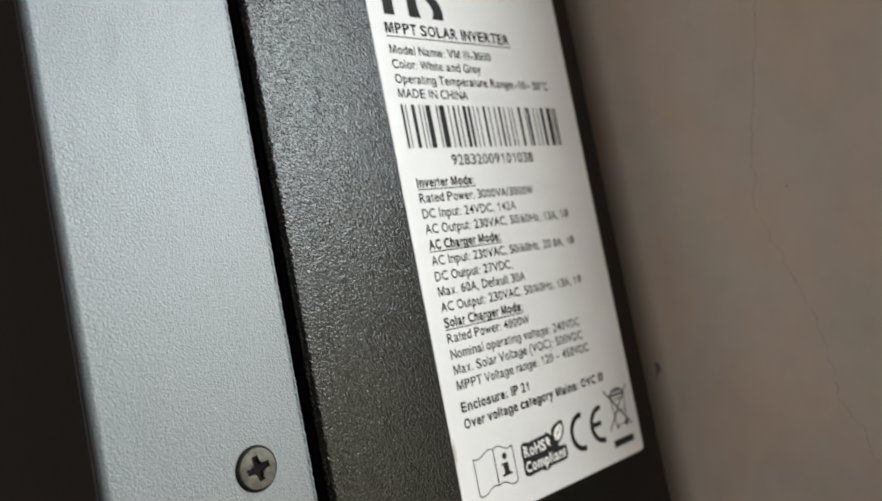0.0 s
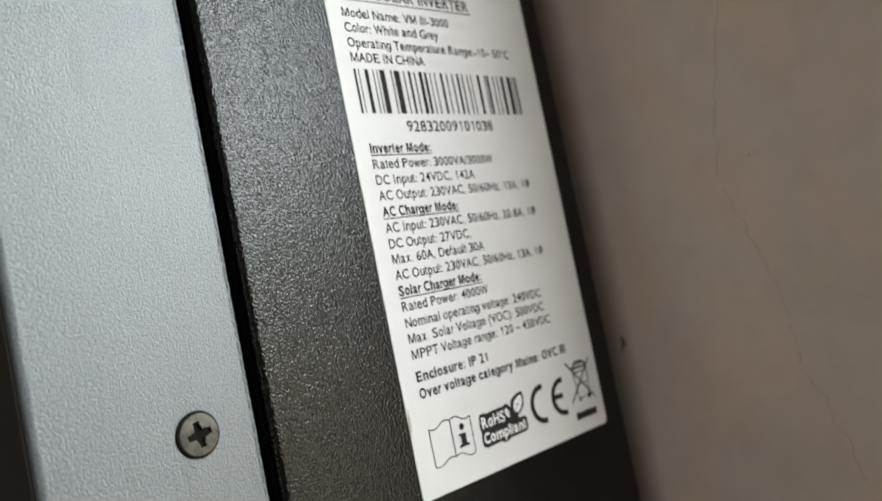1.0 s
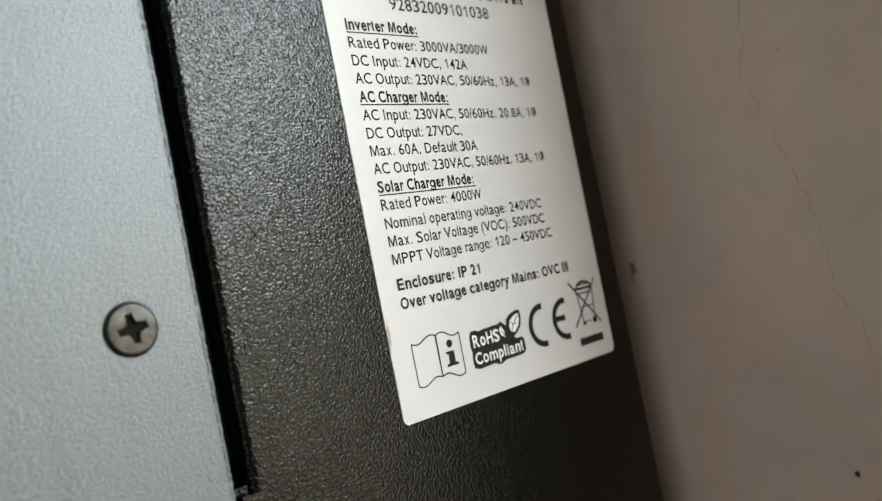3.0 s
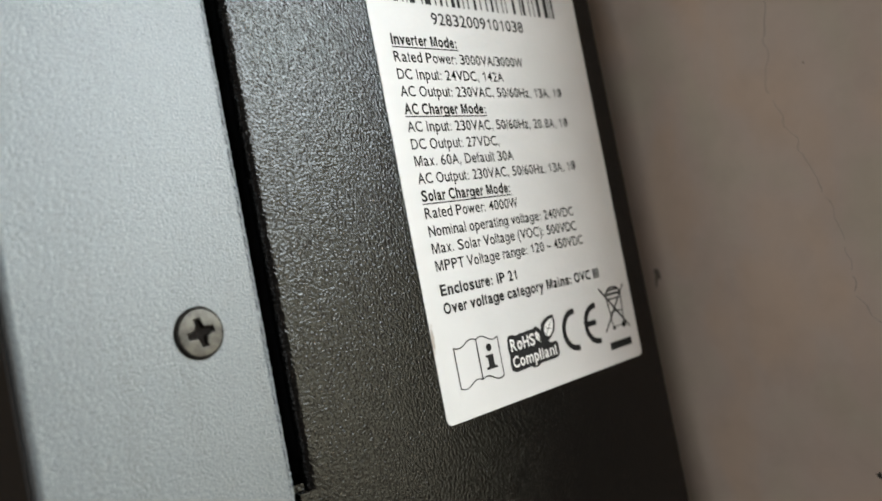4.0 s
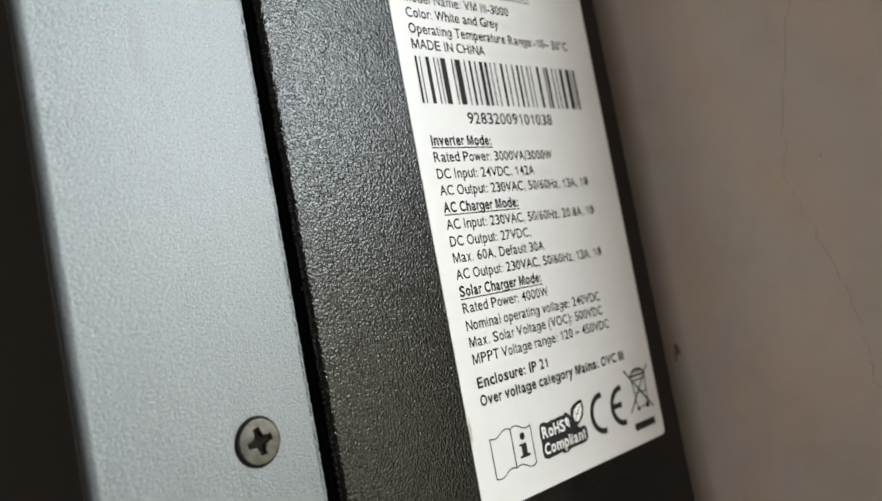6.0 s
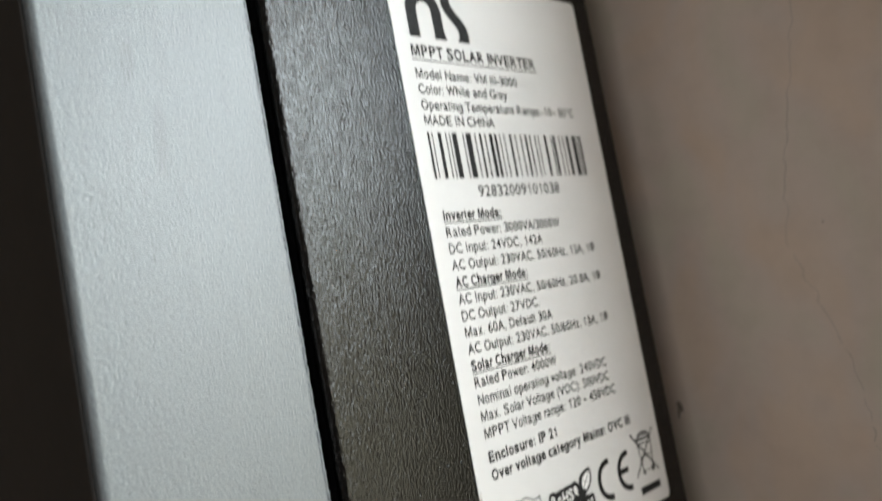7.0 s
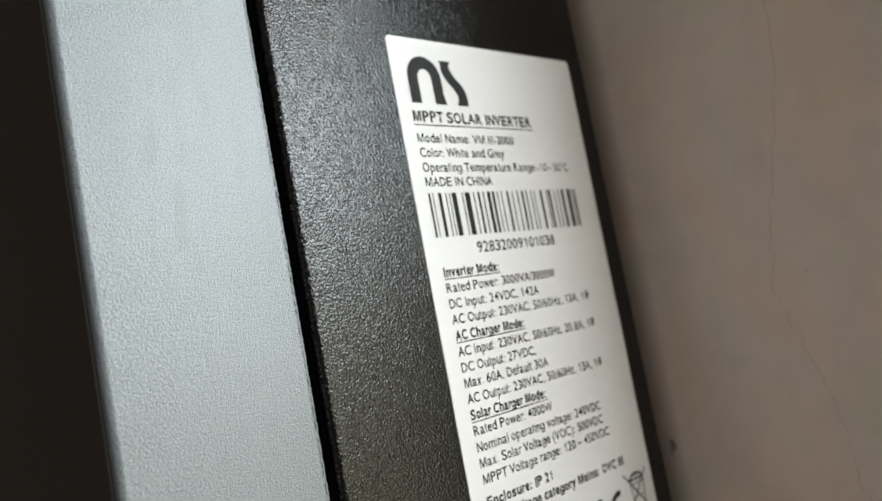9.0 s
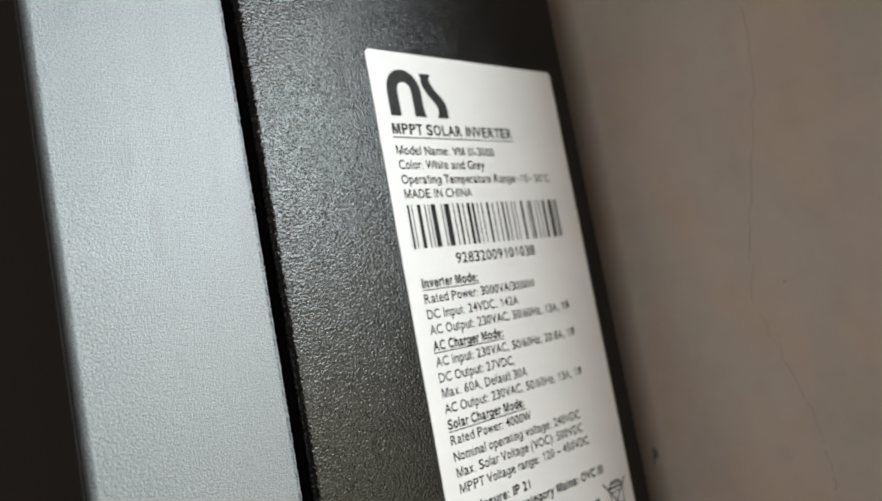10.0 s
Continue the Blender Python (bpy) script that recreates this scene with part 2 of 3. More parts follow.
# hairline crack that wanders down the plaster
CRACK_LINE = [(-0.0330, 1.570), (-0.0312, 1.545), (-0.0302, 1.5290), (-0.0280, 1.5180), (-0.0252, 1.5080), (-0.0230, 1.4990), (-0.0221, 1.4930), (-0.0212, 1.4885),
              (-0.0225, 1.4846), (-0.0241, 1.4799), (-0.0262, 1.4730), (-0.0275, 1.4682), (-0.0281, 1.4640), (-0.0288, 1.4600),
              (-0.0284, 1.4549), (-0.0299, 1.4520), (-0.0313, 1.4491), (-0.0319, 1.4451), (-0.0335, 1.4430), (-0.0350, 1.4340)]


def crack_ribbon(line, width, seed):
    """A thin jagged ribbon coloured as crack shadow and dirt, a hair proud of the plaster."""
    rnd = random.Random(seed)
    pts = []
    for (y0, z0), (y1, z1) in zip(line, line[1:]):
        for k in range(10):
            f = k / 10
            pts.append((y0 + (y1 - y0) * f + rnd.gauss(0, 0.00008) + 0.0009 * noise.noise((0, 3.1, (z0 + (z1 - z0) * f) * 420)), z0 + (z1 - z0) * f + rnd.gauss(0, 0.00005)))
    bm = bmesh.new()
    prev = None
    for i, (y, z) in enumerate(pts):
        w = width * (0.5 + 1.3 * max(0.0, noise.noise((i * 0.09, seed, 0)))) * (1.7 if rnd.random() < 0.05 else 1.0)
        row = [bm.verts.new((-0.00004, y - w, z)), bm.verts.new((-0.00004, y + w, z)), bm.verts.new((0.0004, y + w, z)), bm.verts.new((0.0004, y - w, z))]
        if prev and noise.noise((i * 0.21, 7.5, seed)) > -0.42:
            for a in range(4):
                bm.faces.new((prev[a], prev[(a + 1) % 4], row[(a + 1) % 4], row[a]))
        prev = row
    return bm


part("crack", crack_ribbon(CRACK_LINE, 0.00007, 3), CRACK, wall_e, "dark hairline crack in plaster")


def chip(y, z, ry, rz, lean, seed):
    """A shallow ragged chip in the paint."""
    rnd = random.Random(seed)
    bm = bmesh.new()
    rim = []
    for i in range(14):
        a = i / 14 * math.tau
        r = rnd.uniform(0.65, 1.1)
        dy, dz = ry * r * math.cos(a), rz * r * math.sin(a)
        rim.append(bm.verts.new((-0.00005, y + dy + lean * dz, z + dz)))
    mid = bm.verts.new((-0.0001, y, z))
    back = [bm.verts.new((0.0004, v.co.y, v.co.z)) for v in rim]
    for i in range(14):
        j = (i + 1) % 14
        bm.faces.new((rim[i], rim[j], mid))
        bm.faces.new((rim[j], rim[i], back[i], back[j]))
    return bm


for n, spec in enumerate(((0.0053, 1.4617, 0.0006, 0.0012, 0.25), (0.0058, 1.4604, 0.0003, 0.0013, -0.2), (-0.0266, 1.4257, 0.0004, 0.0006, 0.1),
                          (-0.0277, 1.4910, 0.00012, 0.00015, 0.0), (-0.0288, 1.4214, 0.0005, 0.0006, 0.2))):
    part("chip", chip(*spec, seed=n), CHIP if n < 2 else SPECK, wall_e, "dark chip in the paint")


# ---- the inverter on the wall ----
Z0, Z1 = 1.335, 1.765
inverter = tagged(new("solar_inverter"), "grey and black metal solar inverter mounted on beige wall", "inverter")
inverter.location = (0, 0.15, Z0)
bpy.context.view_layer.update()


def fitted(name, bm, mat, parent, label="", smooth=False):
    """A part whose mesh was built in world places."""
    base = parent.matrix_world if parent else Matrix()
    bmesh.ops.transform(bm, matrix=base.inverted(), verts=bm.verts)
    ob = part(name, bm, mat, parent, label, smooth)
    bpy.context.view_layer.update()
    return ob


COVER_Y, COVER_X, FRONT_X, PANEL_X, BACK_X = -0.0014, -0.0866, -0.1113, -0.0841, -0.0121


def cover_shell():
    """Folded sheet: side flange, rounded fold and front face; its free edge is rough with paint."""
    rnd = random.Random(5)
    t, r = 0.0008, 0.0009
    outer = [(COVER_X, COVER_Y + 0.00055), (COVER_X - 0.00003, COVER_Y + 0.00018), (COVER_X - 0.00016, COVER_Y - 0.00004), (COVER_X - 0.00034, COVER_Y - 0.00009), (COVER_X - 0.00055, COVER_Y), (COVER_X - 0.0008, COVER_Y), (COVER_X - 0.0012, COVER_Y)]
    outer += arc(FRONT_X + r, COVER_Y + r, r, 270, 180, 10)
    outer += [(FRONT_X, 0.2985), (FRONT_X + t, 0.2985)]
    inner = arc(FRONT_X + r, COVER_Y + r, r - t, 180, 270, 6) + [(COVER_X, COVER_Y + t)]
    outline = outer + inner
    free = {0, 1, 2, 3, len(outline) - 1}
    bm = bmesh.new()
    prev = None
    steps = 2400
    for k in range(steps + 1):
        z = Z0 + (Z1 - Z0) * k / steps
        wob = 0.00007 * noise.noise((0, 0, z * 1900)) + rnd.gauss(0, 0.00004)
        lump = 0.00011 * noise.noise((3, 0, z * 1500)) + rnd.gauss(0, 0.00003)
        row = [bm.verts.new((x + (wob if i in free else 0), y - (lump if i in (2, 3) else 0), z)) for i, (x, y) in enumerate(outline)]
        if prev:
            for i in range(len(row)):
                j = (i + 1) % len(row)
                bm.faces.new((prev[i], prev[j], row[j], row[i]))
        else:
            bm.faces.new(row)
        prev = row
    bm.faces.new(prev)
    return bm


cover = fitted("front_cover", cover_shell(), GREY, inverter, "light grey powder-coated folded steel cover")
for poly in cover.data.polygons:
    poly.use_smooth = abs(poly.normal.z) < 0.5
    # keeps flat faces flat and rounds only the fold
cover.data.set_sharp_from_angle(angle=radians(25))

fitted("front_panel", extruded([(FRONT_X - 0.0001, -0.0004), (FRONT_X - 0.0003, -0.0002), (FRONT_X - 0.0003, 0.2949), (FRONT_X - 0.0001, 0.2952), (FRONT_X + 0.0002, 0.2952), (FRONT_X + 0.0002, -0.0004)], Z0 + 0.004, Z1 - 0.004), FRONT, inverter, "glossy black front panel")
# added black box behind the gap; its colour stands in for deep shade
fitted("gap_filler", boxed(FRONT_X + 0.0016, PANEL_X + 0.004, 0.0122, 0.294, Z0 + 0.003, Z1 - 0.003), SHADE, inverter, "black filler inside the gap, coloured as deep shade")
fitted("inner_flange", boxed(COVER_X - 0.004, PANEL_X + 0.002, 0.0030, 0.0040, 1.4523, Z1 - 0.003), SHADE, inverter, "black flange behind the gap")

NOTCH_Z0, NOTCH_Z1, TAB_X = 1.4497, 1.4517, -0.0861


def chassis_shell():
    """Black rear housing with rounded front edge, a tab below the slot and a rounded back edge."""
    rr = 0.0013
    bm = bmesh.new()

    def ring(x_front, z):
        back = BACK_X - 0.010 * (z - 1.485)
        pts = [(x_front, 0.0050)] + arc(x_front + rr, rr, rr, 180, 270, 8) + arc(back - 0.0012, 0.0012, 0.0012, 270, 360, 8) + [(back, 0.297), (x_front, 0.297)]
        return [bm.verts.new((x, y, z)) for x, y in pts]

    def span(x_front, za, zb):
        a, b = ring(x_front, za), ring(x_front, zb)
        for i in range(len(a)):
            j = (i + 1) % len(a)
            bm.faces.new((a[i], a[j], b[j], b[i]))
        bm.faces.new(a)
        bm.faces.new(b)

    span(PANEL_X, Z0, Z1)
    return bm


chassis = fitted("rear_housing", chassis_shell(), DARK, inverter, "black wrinkle-coated steel side of the housing", smooth=True)
chassis.data.set_sharp_from_angle(angle=radians(30))
bm = boxed(TAB_X, PANEL_X + 0.0016, -0.00003, 0.0052, Z0 + 0.002, NOTCH_Z0)
rim = [e for e in bm.edges if all(v.co.y < 0 for v in e.verts) and (all(v.co.x < TAB_X + 1e-5 for v in e.verts) or all(v.co.z > NOTCH_Z0 - 1e-5 for v in e.verts))]
bmesh.ops.bevel(bm, geom=rim, offset=0.0009, segments=5, affect="EDGES")
fitted("housing_tab", bm, DARK, inverter, "black folded tab below the slot")
fitted("mounting_bracket", boxed(BACK_X, 0.0, 0.06, 0.24, Z0 + 0.05, Z1 - 0.05), SHADE, inverter, "black steel wall bracket")


def screw_head(cx, cz, radius, turn):
    """Pan head with a rounded rim and a cross recess, facing the side."""
    bm = bmesh.new()
    rings, segs = 44, 120
    grid = []
    for i in range(rings + 1):
        r = radius * i / rings
        row = []
        for j in range(segs):
            a = j / segs * math.tau
            f = i / rings
            h = 0.00058 * math.sqrt(max(0.0, 1 - (f * 0.55) ** 2)) if f < 0.9 else 0.00058 * math.sqrt(1 - 0.495 ** 2) * math.sqrt(max(0.0, 1 - ((f - 0.9) / 0.1) ** 2))
            u, v = r * math.cos(a + turn), r * math.sin(a + turn)
            arm = min(abs(u), abs(v)) - 0.00029 - 0.00042 * max(0.0, 1 - r / 0.0011)
            reach = max(abs(u), abs(v)) - 0.00140
            cut = min(1.0, max(0.0, 0.5 - max(arm, reach) / 0.00018))
            worn = 0.6 if u < -0.0004 and abs(v) < -u else 1.0
            h -= worn * cut * max(0.0, h - 0.00004 - 0.0002 * min(1.0, r / 0.0015))
            row.append(bm.verts.new((cx + r * math.cos(a), COVER_Y - h, cz + r * math.sin(a))))
            if i == 0:
                row = row * segs
                break
        grid.append(row)
    for i in range(rings):
        for j in range(segs):
            k = (j + 1) % segs
            if i == 0:
                bm.faces.new((grid[0][0], grid[1][j], grid[1][k]))
            else:
                bm.faces.new((grid[i][j], grid[i + 1][j], grid[i + 1][k], grid[i][k]))
    return bm


SCREW_X, SCREW_Z = -0.0940, 1.4682
screw = fitted("screw", screw_head(SCREW_X, SCREW_Z, 0.00255, radians(-10)), STEEL, inverter, "worn nickel cross-head screw", smooth=True)
screw.data.materials.append(SCREW_SHADE)
# flat dark ring painted as the shadow where the head sinks in
bm = bmesh.new()
bmesh.ops.create_circle(bm, segments=64, radius=0.0027)
bmesh.ops.create_circle(bm, segments=64, radius=0.0024)
bmesh.ops.bridge_loops(bm, edges=bm.edges)
bmesh.ops.transform(bm, matrix=pose(SCREW_X, COVER_Y - 0.00004, SCREW_Z, 90), verts=bm.verts)
fitted("screw_shade_ring", bm, SCREW_SHADE, inverter, "dark ring painted as shade round the screw")
# recess is too shallow to darken, so its shade is coloured in
floor_y = COVER_Y - 0.00042
for poly in screw.data.polygons:
    p = screw.matrix_world @ poly.center
    if p.y > floor_y and math.hypot(p.x - SCREW_X, p.z - SCREW_Z) < 0.0018:
        poly.material_index = 1


# ---- the rating label ----
LX, LZ, LW, LH = -0.0625, 1.45, 0.045, 0.0871
LABEL_Y, INK_Y = -0.00014, -0.00019
LEAN = 0.0023  # the label was stuck on a trifle out of true


def on_label(u, v, y):
    """The place of label millimetres (u to the wall, v up)."""
    return (LX + (u - LEAN * v) / 1000, y, LZ + v / 1000)


def rounded_rect(w, h, r, n=6):
    return arc(w - r, r, r, -90, 0, n) + arc(w - r, h - r, r, 0, 90, n) + arc(r, h - r, r, 90, 180, n) + arc(r, r, r, 180, 270, n)


def flat(outlines, y):
    """Printed shapes in label millimetres (u to the wall, v up)."""
    bm = bmesh.new()
    for pts in outlines:
        vs = [bm.verts.new(on_label(u, v, y)) for u, v in pts]
        for tri in tessellate_polygon([[Vector((u, v, 0)) for u, v in pts]]):
            bm.faces.new([vs[i] for i in tri])
    return bm


label = fitted("rating_label", bmesh.new(), PAPER, inverter, "white printed paper rating label")
bm = bmesh.new()
rim = rounded_rect(44.9, 87.1, 0.9)
fr = [bm.verts.new(on_label(u, v, LABEL_Y)) for u, v in rim]
bk = [bm.verts.new(on_label(u, v, 0.00002)) for u, v in rim]
bm.faces.new(fr)
for i in range(len(rim)):
    j = (i + 1) % len(rim)
    bm.faces.new((fr[i], fr[j], bk[j], bk[i]))
bmesh.ops.transform(bm, matrix=label.matrix_world.inverted(), verts=bm.verts)
bmesh.ops.recalc_face_normals(bm, faces=bm.faces)
bm.to_mesh(label.data)
bm.free()


def text_mesh(words, bold):
    cu = bpy.data.curves.new("words", "FONT")
    cu.body = words
    cu.resolution_u = 3
    cu.offset = bold
    ob = new("words", cu)
    dg = bpy.context.evaluated_depsgraph_get()
    me = bpy.data.meshes.new_from_object(ob.evaluated_get(dg))
    bpy.data.objects.remove(ob)
    bpy.data.curves.remove(cu)
    return me


def cap_height():
    me = text_mesh("H", 0)
    zs = [v.co.y for v in me.vertices]
    bpy.data.meshes.remove(me)
    return max(zs)


CAP = cap_height()


# widths of common sans-serif letters, in thousandths of the type size
WIDTHS = {}
for width, chars in ((222, "ijl"), (278, " fItI.,:/"), (333, "r-()"), (400, "\u00b0"), (500, "Jckszxyv"), (556, "0123456789abdeghnopquL"), (584, "~"), (611, "FTZ"),
                     (667, "ABEKPSVXY"), (722, "CDHNRUw"), (778, "GOQ"), (760, "\u03a6"), (833, "mM"), (944, "W")):
    for ch in chars:
        WIDTHS[ch] = width
BOLD_WIDTHS = dict(WIDTHS)
for width, chars in ((278, "il"), (333, "tf:"), (389, "r"), (556, "acsevy"), (611, "bdghnopquLTF"), (722, "ABCDHNR"), (778, "w"), (889, "m")):
    for ch in chars:
        BOLD_WIDTHS[ch] = width
SPANS = {"I": (92, 188), "i": (66, 156), "l": (66, 156), ":": (92, 186), ".": (92, 186), ",": (80, 190), "t": (18, 262), "f": (14, 284), "r": (66, 346), "-": (32, 300), "/": (0, 278)}


def glyph_height(ch):
    me = text_mesh(ch, 0)
    top = max(v.co.y for v in me.vertices)
    bpy.data.meshes.remove(me)
    return top


XH, ASC = glyph_height("x"), glyph_height("d")


def ribbon(pts, w):
    """A pen stroke as points and quads."""
    verts, quads = [], []
    for i, (x, y) in enumerate(pts):
        a, b = pts[max(0, i - 1)], pts[min(len(pts) - 1, i + 1)]
        n = math.hypot(b[0] - a[0], b[1] - a[1])
        ox, oy = -(b[1] - a[1]) / n * w / 2, (b[0] - a[0]) / n * w / 2
        verts += [(x + ox, y + oy), (x - ox, y - oy)]
        if i:
            quads.append((2 * i - 2, 2 * i, 2 * i + 1, 2 * i - 1))
    return verts, quads


def drawn_letter(ch, bold):
    """Letters that the font cuts differently, in thousandths of the type size."""
    w = 140 if bold else 92
    if ch == "M":
        return [(72, 0), (72, 716), (72 + 1.5 * w, 716), (416, 200), (761 - 1.5 * w, 716), (761, 716), (761, 0), (761 - w, 0), (761 - w, 590), (416 + 0.48 * w, 0), (416 - 0.48 * w, 0), (72 + w, 590), (72 + w, 0)], [tuple(range(13))]
    if ch == "1":
        return [(372 - w, 0), (372 - w, 560), (109, 470), (109, 560), (230, 625), (300, 716), (372, 716), (372, 0)], [tuple(range(8))]
    if ch == "t":
        s, e = 72, 72 + w
        return [(s, 640), (s, 519), (14, 519), (14, 447), (s, 447), (s, 90), (s + 30, 22), (s + 100, -6), (262, 0), (262, 72), (s + w + 25, 76), (e, 110), (e, 447), (262, 447), (262, 519), (e, 519), (e, 690)], [tuple(range(17))]
    wide = 575 if bold else 520
    va, fa = ribbon([(wide * 0.46 + (wide * 0.46 - 75) * math.cos(i / 24 * math.tau), 262 + 215 * math.sin(i / 24 * math.tau)) for i in range(25)], w)
    hook = [(wide - 62, 519), (wide - 62, 20)] + [(wide * 0.47 + (wide * 0.53 - 62) * math.cos(radians(a)), -10 + 165 * math.sin(radians(a))) for a in range(-15, -170, -15)]
    vb, fb = ribbon(hook, w)
    return va + vb, fa + [tuple(i + len(va) for i in f) for f in fb]


def line_of_text(words, u0, u1, v, cap, bold=0.0, mat=None, y=INK_Y, name="text_line", weight=0.009):
    """Words from u0 to u1 on the baseline v, in label millimetres, letter by letter with even sans-serif spacing."""
    widths = BOLD_WIDTHS if bold else WIDTHS
    verts, faces, pen = [], [], 0.0
    for ch in words:
        adv = widths[ch]
        if ch in "M1gt":
            vs, fs = drawn_letter(ch, bold > 0)
            n = len(verts)
            verts += [(pen + x, h / 716) for x, h in vs]
            faces += [[n + i for i in f] for f in fs]
        elif ch != " ":
            me = text_mesh(ch, weight + bold)
            co = np.empty(len(me.vertices) * 3)
            me.vertices.foreach_get("co", co)
            co = co.reshape(-1, 3)
            side = 4 if ch in "AVWvwyYT" else 72 if ch in "BDEFHKLMNPRUbhkmnpu" else 44
            a, b = SPANS.get(ch, (side, adv - (44 if side == 72 else side)))
            if bold and ch in SPANS:
                a, b = a - 15, b + 45
            x = pen + a + (co[:, 0] - co[:, 0].min()) / max(1e-6, np.ptp(co[:, 0])) * (b - a)
            h = co[:, 1] / CAP
            if ch.islower():
                xh, asc = XH / CAP, ASC / CAP
                h = np.where(h <= xh, h * 0.725 / xh, 0.725 + (h - xh) / (asc - xh) * 0.285)
            n = len(verts)
            verts += [(p, q) for p, q in zip(x, h)]
            faces += [[n + i for i in poly.vertices] for poly in me.polygons]
            bpy.data.meshes.remove(me)
        pen += adv
    p = np.array(verts)
    x0, x1 = p[:, 0].min(), p[:, 0].max()
    u = u0 + (p[:, 0] - x0) / (x1 - x0) * (u1 - u0)
    out = np.stack(on_label(u, v + p[:, 1] * cap, np.full_like(u, y)), -1)
    back = np.array(label.matrix_world.inverted())
    out = out @ back[:3, :3].T + back[:3, 3]
    me = bpy.data.meshes.new(name)
    me.from_pydata(out.tolist(), [], faces)
    me.materials.append(mat or INK)
    ob = new(name, me)
    ob.parent = label
    return ob


def rule(u0, u1, v, thick):
    fitted("underline", flat([[(u0, v), (u1, v), (u1, v + thick), (u0, v + thick)]], INK_Y), INK, label)


BOLD = 0.02
line_of_text("MPPT SOLAR INVERTER", 2.7, 30.4, 73.9, 1.66, 0.014)
rule(2.6, 30.6, 73.3, 0.16)
line_of_text("Model Name: VM III-3000", 2.75, 24.8, 70.65, 1.40)
line_of_text("Color: White and Grey", 2.7, 21.8, 68.4, 1.40)
line_of_text("Operating Temperature Range:-10~ 50\u00b0C", 2.7, 38.4, 66.1, 1.40)
line_of_text("MADE IN CHINA", 2.75, 17.5, 63.85, 1.40)
line_of_text("92832009101038", 11.1, 30.5, 53.3, 1.66)
line_of_text("Inverter Mode:", 2.95, 15.1, 50.15, 1.40, BOLD)
rule(2.9, 15.25, 49.72, 0.16)
line_of_text("Rated Power: 3000VA/3000W", 2.9, 28.8, 47.8, 1.40)
line_of_text("DC Input: 24VDC, 142A", 2.9, 23.7, 45.45, 1.40)
line_of_text("AC Output: 230VAC, 50/60Hz, 13A, 1\u03a6", 2.85, 37.1, 43.12, 1.40)
line_of_text("AC Charger Mode:", 2.9, 18.5, 40.72, 1.40, BOLD)
rule(2.86, 18.62, 40.3, 0.16)
line_of_text("AC Input: 230VAC, 50/60Hz, 20.8A, 1\u03a6", 2.88, 37.2, 38.35, 1.40)
line_of_text("DC Output: 27VDC,", 2.95, 20.0, 36.0, 1.40)
line_of_text("Max. 60A, Default 30A", 2.98, 22.5, 33.72, 1.40)
line_of_text("AC Output: 230VAC, 50/60Hz, 13A, 1\u03a6", 2.93, 37.0, 31.4, 1.40)
line_of_text("Solar Charger Mode:", 2.97, 20.4, 29.05, 1.40, BOLD)
rule(2.97, 20.6, 28.6, 0.16)
line_of_text("Rated Power: 4000W", 3.0, 21.4, 26.75, 1.40)
line_of_text("Nominal operating voltage: 240VDC", 3.05, 33.95, 24.35, 1.40)
line_of_text("Max. Solar Voltage (VOC): 500VDC", 3.05, 33.98, 22.05, 1.40)
line_of_text("MPPT Voltage range: 120 ~ 450VDC", 3.1, 35.0, 19.72, 1.40)
line_of_text("Enclosure: IP 21", 3.08, 18.2, 16.5, 1.40, BOLD)
line_of_text("Over voltage category Mains: OVC III", 3.05, 37.3, 14.08, 1.40, BOLD)

# bar code: each black bar from and to, in label millimetres
BARS = [(2.76, 3.16), (3.61, 3.79), (4.80, 5.48), (6.32, 6.55), (7.09, 7.28), (7.67, 8.68), (9.87, 10.10), (10.54, 11.67), (12.45, 12.69),
        (13.47, 13.93), (14.64, 14.93), (15.69, 16.41), (16.84, 17.40), (18.04, 18.26), (19.04, 19.27), (20.36, 20.86), (21.70, 21.94), (22.97, 23.26),
        (24.11, 24.59), (25.27, 25.57), (26.54, 26.79), (27.44, 27.65), (29.02, 29.58), (30.78, 31.05), (31.37, 31.89), (32.91, 33.15), (33.92, 34.16),
        (34.94, 35.64), (36.59, 37.52), (37.90, 38.15), (38.54, 39.05)]
for b0, b1 in BARS:
    fitted("barcode_bar", flat([[(b0, 56.1), (b1, 56.1), (b1, 62.8), (b0, 62.8)]], INK_Y), INK, label)


# ---- printed signs along the foot of the label ----
def stroke(pts, w, y=INK_Y):
    """A pen line of width w along points in label millimetres."""
    bm = bmesh.new()
    left, right = [], []
    for i, (u, v) in enumerate(pts):
        a, b = pts[max(0, i - 1)], pts[min(len(pts) - 1, i + 1)]
        du, dv = b[0] - a[0], b[1] - a[1]
        n = math.hypot(du, dv) or 1
        ou, ov = -dv / n * w / 2, du / n * w / 2
        left.append(bm.verts.new(on_label(u + ou, v + ov, y)))
        right.append(bm.verts.new(on_label(u - ou, v - ov, y)))
    for i in range(len(pts) - 1):
        bm.faces.new((left[i], left[i + 1], right[i + 1], right[i]))
    return bm


def joined(*bms):
    out = bmesh.new()
    for b in bms:
        me = bpy.data.meshes.new("tmp")
        b.to_mesh(me)
        b.free()
        out.from_mesh(me)
        bpy.data.meshes.remove(me)
    return out


def wave(u0, u1, v0, v1, rise, n=10):
    """A page edge that swells between two corners."""
    return [(u0 + (u1 - u0) * i / n, v0 + (v1 - v0) * i / n + rise * math.sin(math.pi * 2 * i / n)) for i in range(n + 1)]


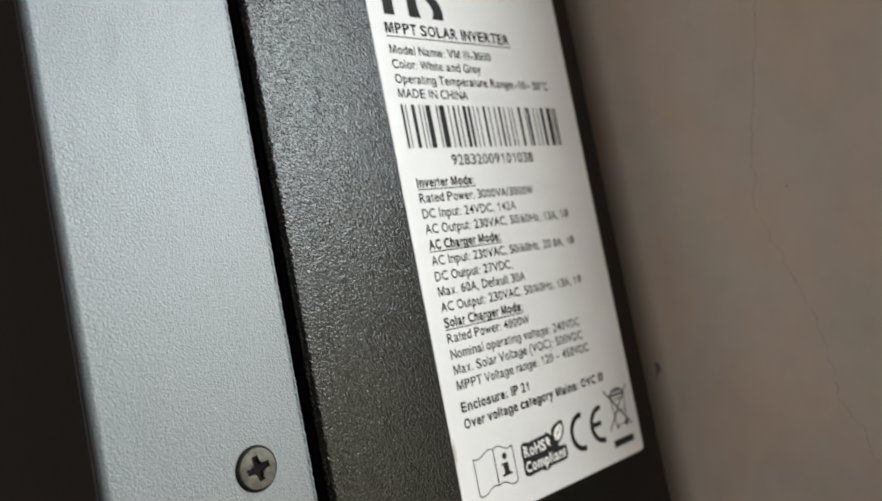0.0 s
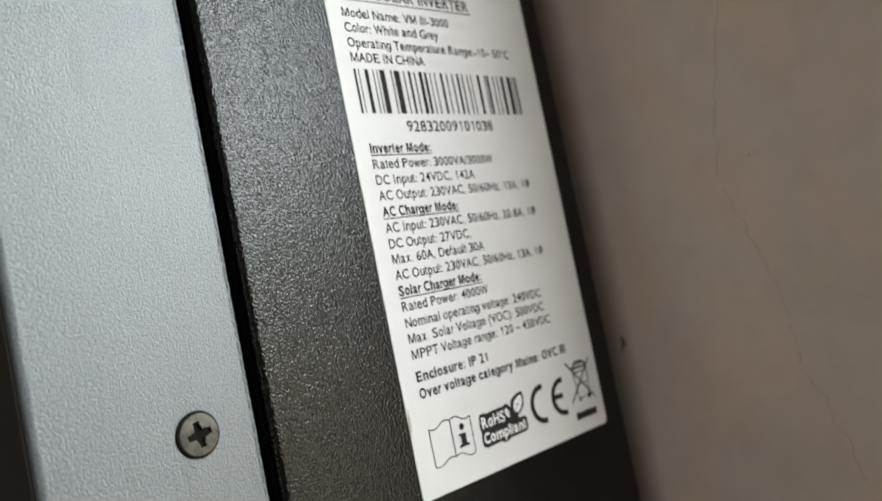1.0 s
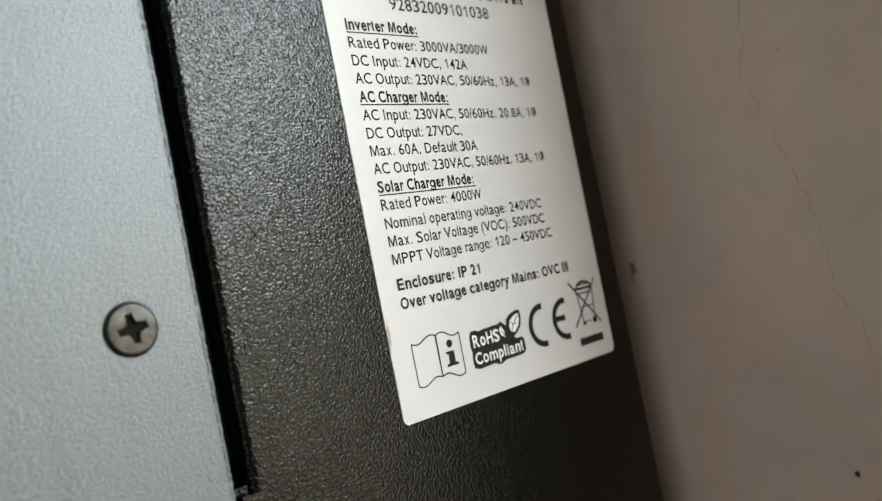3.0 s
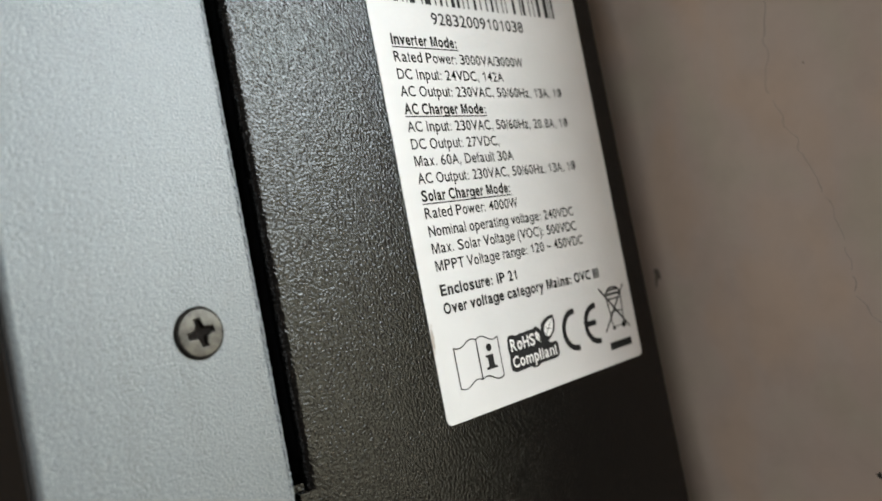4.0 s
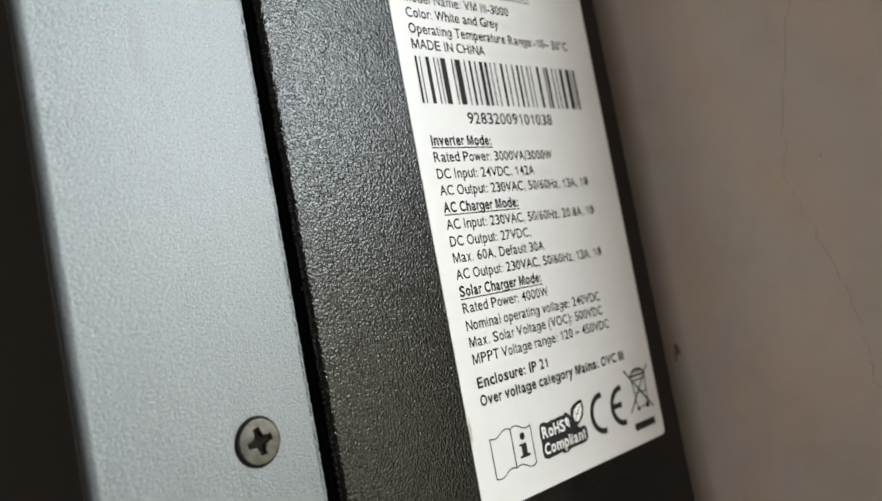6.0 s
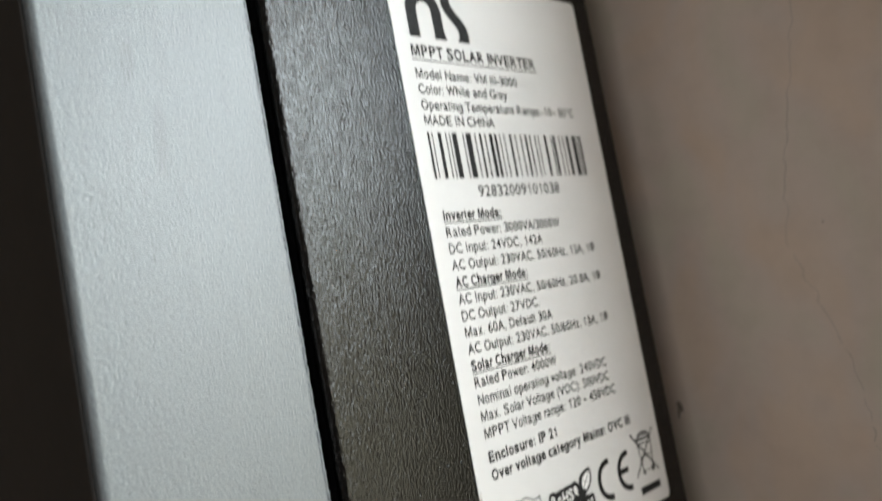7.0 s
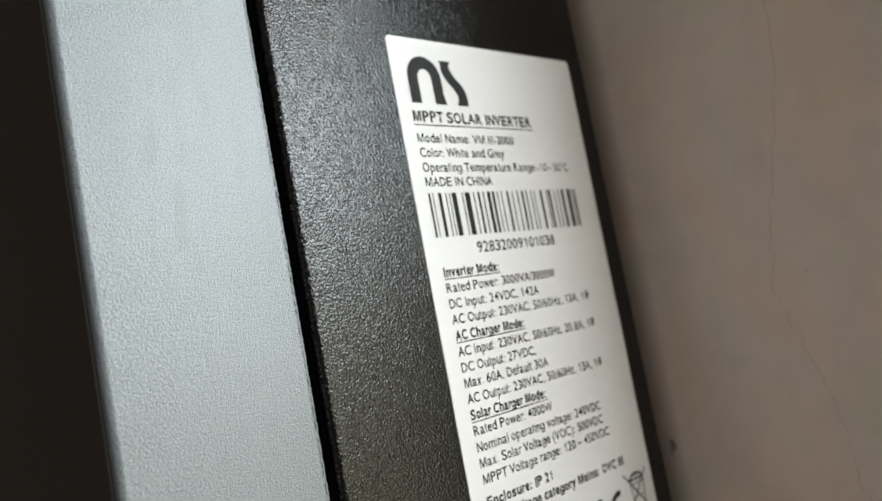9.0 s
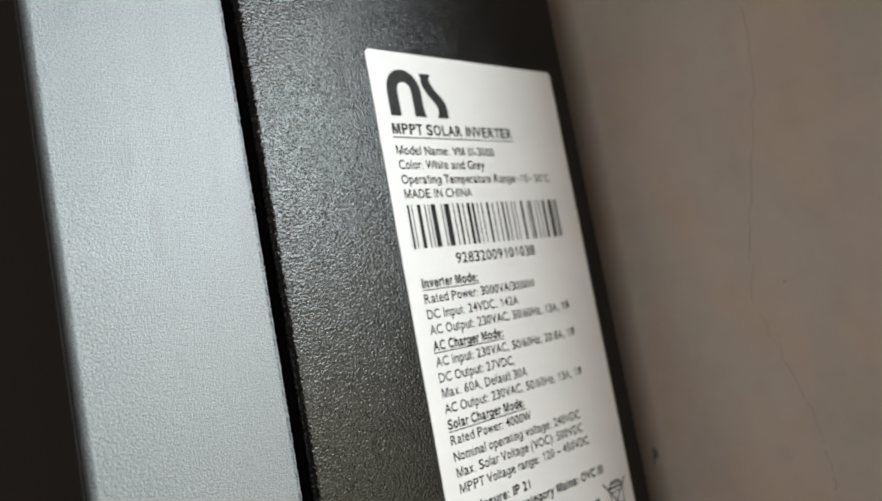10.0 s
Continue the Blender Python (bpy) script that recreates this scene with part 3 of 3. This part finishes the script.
book = joined(stroke(wave(3.42, 7.7, 9.5, 9.85, -0.32), 0.17), stroke(wave(7.7, 11.85, 9.85, 9.5, 0.32), 0.17),
              stroke(wave(3.45, 7.7, 4.1, 4.45, -0.32), 0.17), stroke(wave(7.7, 11.85, 4.45, 4.1, 0.32), 0.17),
              stroke([(3.43, 9.55), (3.45, 4.05)], 0.17), stroke([(7.7, 9.9), (7.7, 4.4)], 0.2), stroke([(11.86, 9.55), (11.84, 4.05)], 0.17))
fitted("booklet_sign", book, INK, label, "open booklet outline")
info = joined(flat([arc(9.87, 8.35, 0.52, 0, 342, 20)], INK_Y - 0.00001),
              flat([[(8.95, 7.38), (10.42, 7.38), (10.42, 5.85), (10.95, 5.72), (10.95, 5.42), (8.8, 5.42), (8.8, 5.72), (9.32, 5.85), (9.32, 7.0), (8.95, 7.1)]], INK_Y - 0.00001))
fitted("information_sign", info, INK, label, "letter i in the booklet")

BLOB = [(13.70, 8.6), (14.05, 9.05), (14.85, 9.1), (15.55, 8.85), (16.55, 9.0), (17.55, 9.0), (18.35, 9.1), (19.35, 9.05), (20.05, 9.35), (20.75, 8.9), (21.08, 8.5), (21.28, 9.4), (22.18, 10.0),
        (23.58, 10.35), (24.33, 10.3), (24.48, 9.2), (24.08, 8.0), (23.18, 7.2), (22.28, 6.75), (22.88, 6.45), (23.88, 6.5), (24.33, 6.1), (24.33, 4.6), (23.88, 4.1), (22.78, 4.0),
        (19.95, 4.0), (19.05, 3.65), (18.15, 3.7), (17.75, 4.0), (14.55, 3.85), (13.65, 4.2), (13.50, 5.2), (13.70, 6.2), (13.55, 7.2)]
fitted("compliance_badge", flat([BLOB], INK_Y), INK, label, "black badge with white letters and leaf")
line_of_text("RoHS", 14.1, 19.35, 6.85, 1.6, 0.012, WHITE_INK, INK_Y - 0.00004, name="badge_text")
line_of_text("Compliant", 14.0, 23.75, 4.55, 1.5, 0.012, WHITE_INK, INK_Y - 0.00004, name="badge_text")
fitted("badge_leaf", joined(flat([[(21.90, 7.5), (21.70, 8.4), (22.10, 9.2), (23.10, 9.75), (23.95, 9.85), (24.00, 9.0), (23.50, 8.0), (22.70, 7.4)]], INK_Y - 0.00004),
                            flat([[(20.50, 7.0), (19.70, 7.5), (19.55, 8.3), (19.95, 8.7), (20.50, 8.0)]], INK_Y - 0.00004)), WHITE_INK, label, "white leaf")
fitted("leaf_vein", joined(stroke([(21.80, 7.2), (22.50, 8.4), (23.70, 9.6)], 0.13, INK_Y - 0.00008), stroke([(22.50, 8.4), (22.20, 8.95)], 0.1, INK_Y - 0.00008),
                           stroke([(22.60, 8.5), (23.30, 8.5)], 0.1, INK_Y - 0.00008), stroke([(20.55, 7.1), (19.95, 8.1)], 0.1, INK_Y - 0.00008)), INK, label)

fitted("conformity_c", stroke(arc(28.97, 7.18, 2.76, 82, 278, 36), 0.88), INK, label, "curved letter mark")
fitted("conformity_e", joined(stroke(arc(34.42, 7.15, 2.76, 82, 278, 36), 0.88), stroke([(31.9, 7.35), (34.3, 7.35)], 0.85)), INK, label, "curved letter mark with middle bar")

bin_sign = joined(stroke([(36.45, 12.25), (42.95, 5.15)], 0.32), stroke([(43.15, 12.15), (36.4, 5.3)], 0.28),
                  stroke([(38.0, 10.8), (38.55, 5.75), (41.5, 5.75), (42.05, 10.8)], 0.26), stroke([(37.75, 10.95), (42.2, 10.95)], 0.36),
                  stroke([(38.1, 11.1), (38.9, 11.8), (39.9, 11.98), (41.2, 11.8), (42.0, 11.1)], 0.34), stroke([(38.4, 10.2), (41.7, 10.2)], 0.2),
                  stroke([(38.35, 11.55), (41.7, 11.55)], 0.2), stroke([(38.6, 8.1), (41.6, 8.1)], 0.16),
                  flat([arc(41.4, 5.75, 0.52, 0, 340, 16)], INK_Y), stroke([(38.35, 5.5), (39.1, 5.5)], 0.4))
fitted("crossed_bin_sign", bin_sign, INK, label, "crossed-out wheeled bin")
fitted("bin_bar", flat([[(36.8, 2.3), (42.62, 2.3), (42.62, 3.48), (36.8, 3.48)]], INK_Y), INK, label)

# plain black arch and wave at the head of the label
ARCH = [(3.05, 76.8), (3.05, 80.9)] + arc(6.6, 80.75, 3.55, 180, 0, 18)[1:] + [(10.15, 78.6), (10.35, 77.4), (10.6, 76.8), (8.1, 76.8), (8.05, 80.9)] + arc(6.6, 80.85, 1.45, 0, 180, 12)[1:] + [(5.15, 76.8)]
WAVE = [(10.3, 84.0), (12.9, 84.0), (12.35, 83.3), (12.55, 82.5), (13.3, 81.4), (14.5, 80.3), (15.2, 79.3), (15.45, 78.2), (15.4, 76.8), (12.9, 76.8), (13.35, 77.7),
        (13.3, 78.5), (12.7, 79.4), (11.6, 80.5), (10.8, 81.5), (10.45, 82.5), (10.55, 83.3)]
fitted("printed_emblem", flat([ARCH, WAVE], INK_Y), INK, label, "black arch and wave shape")
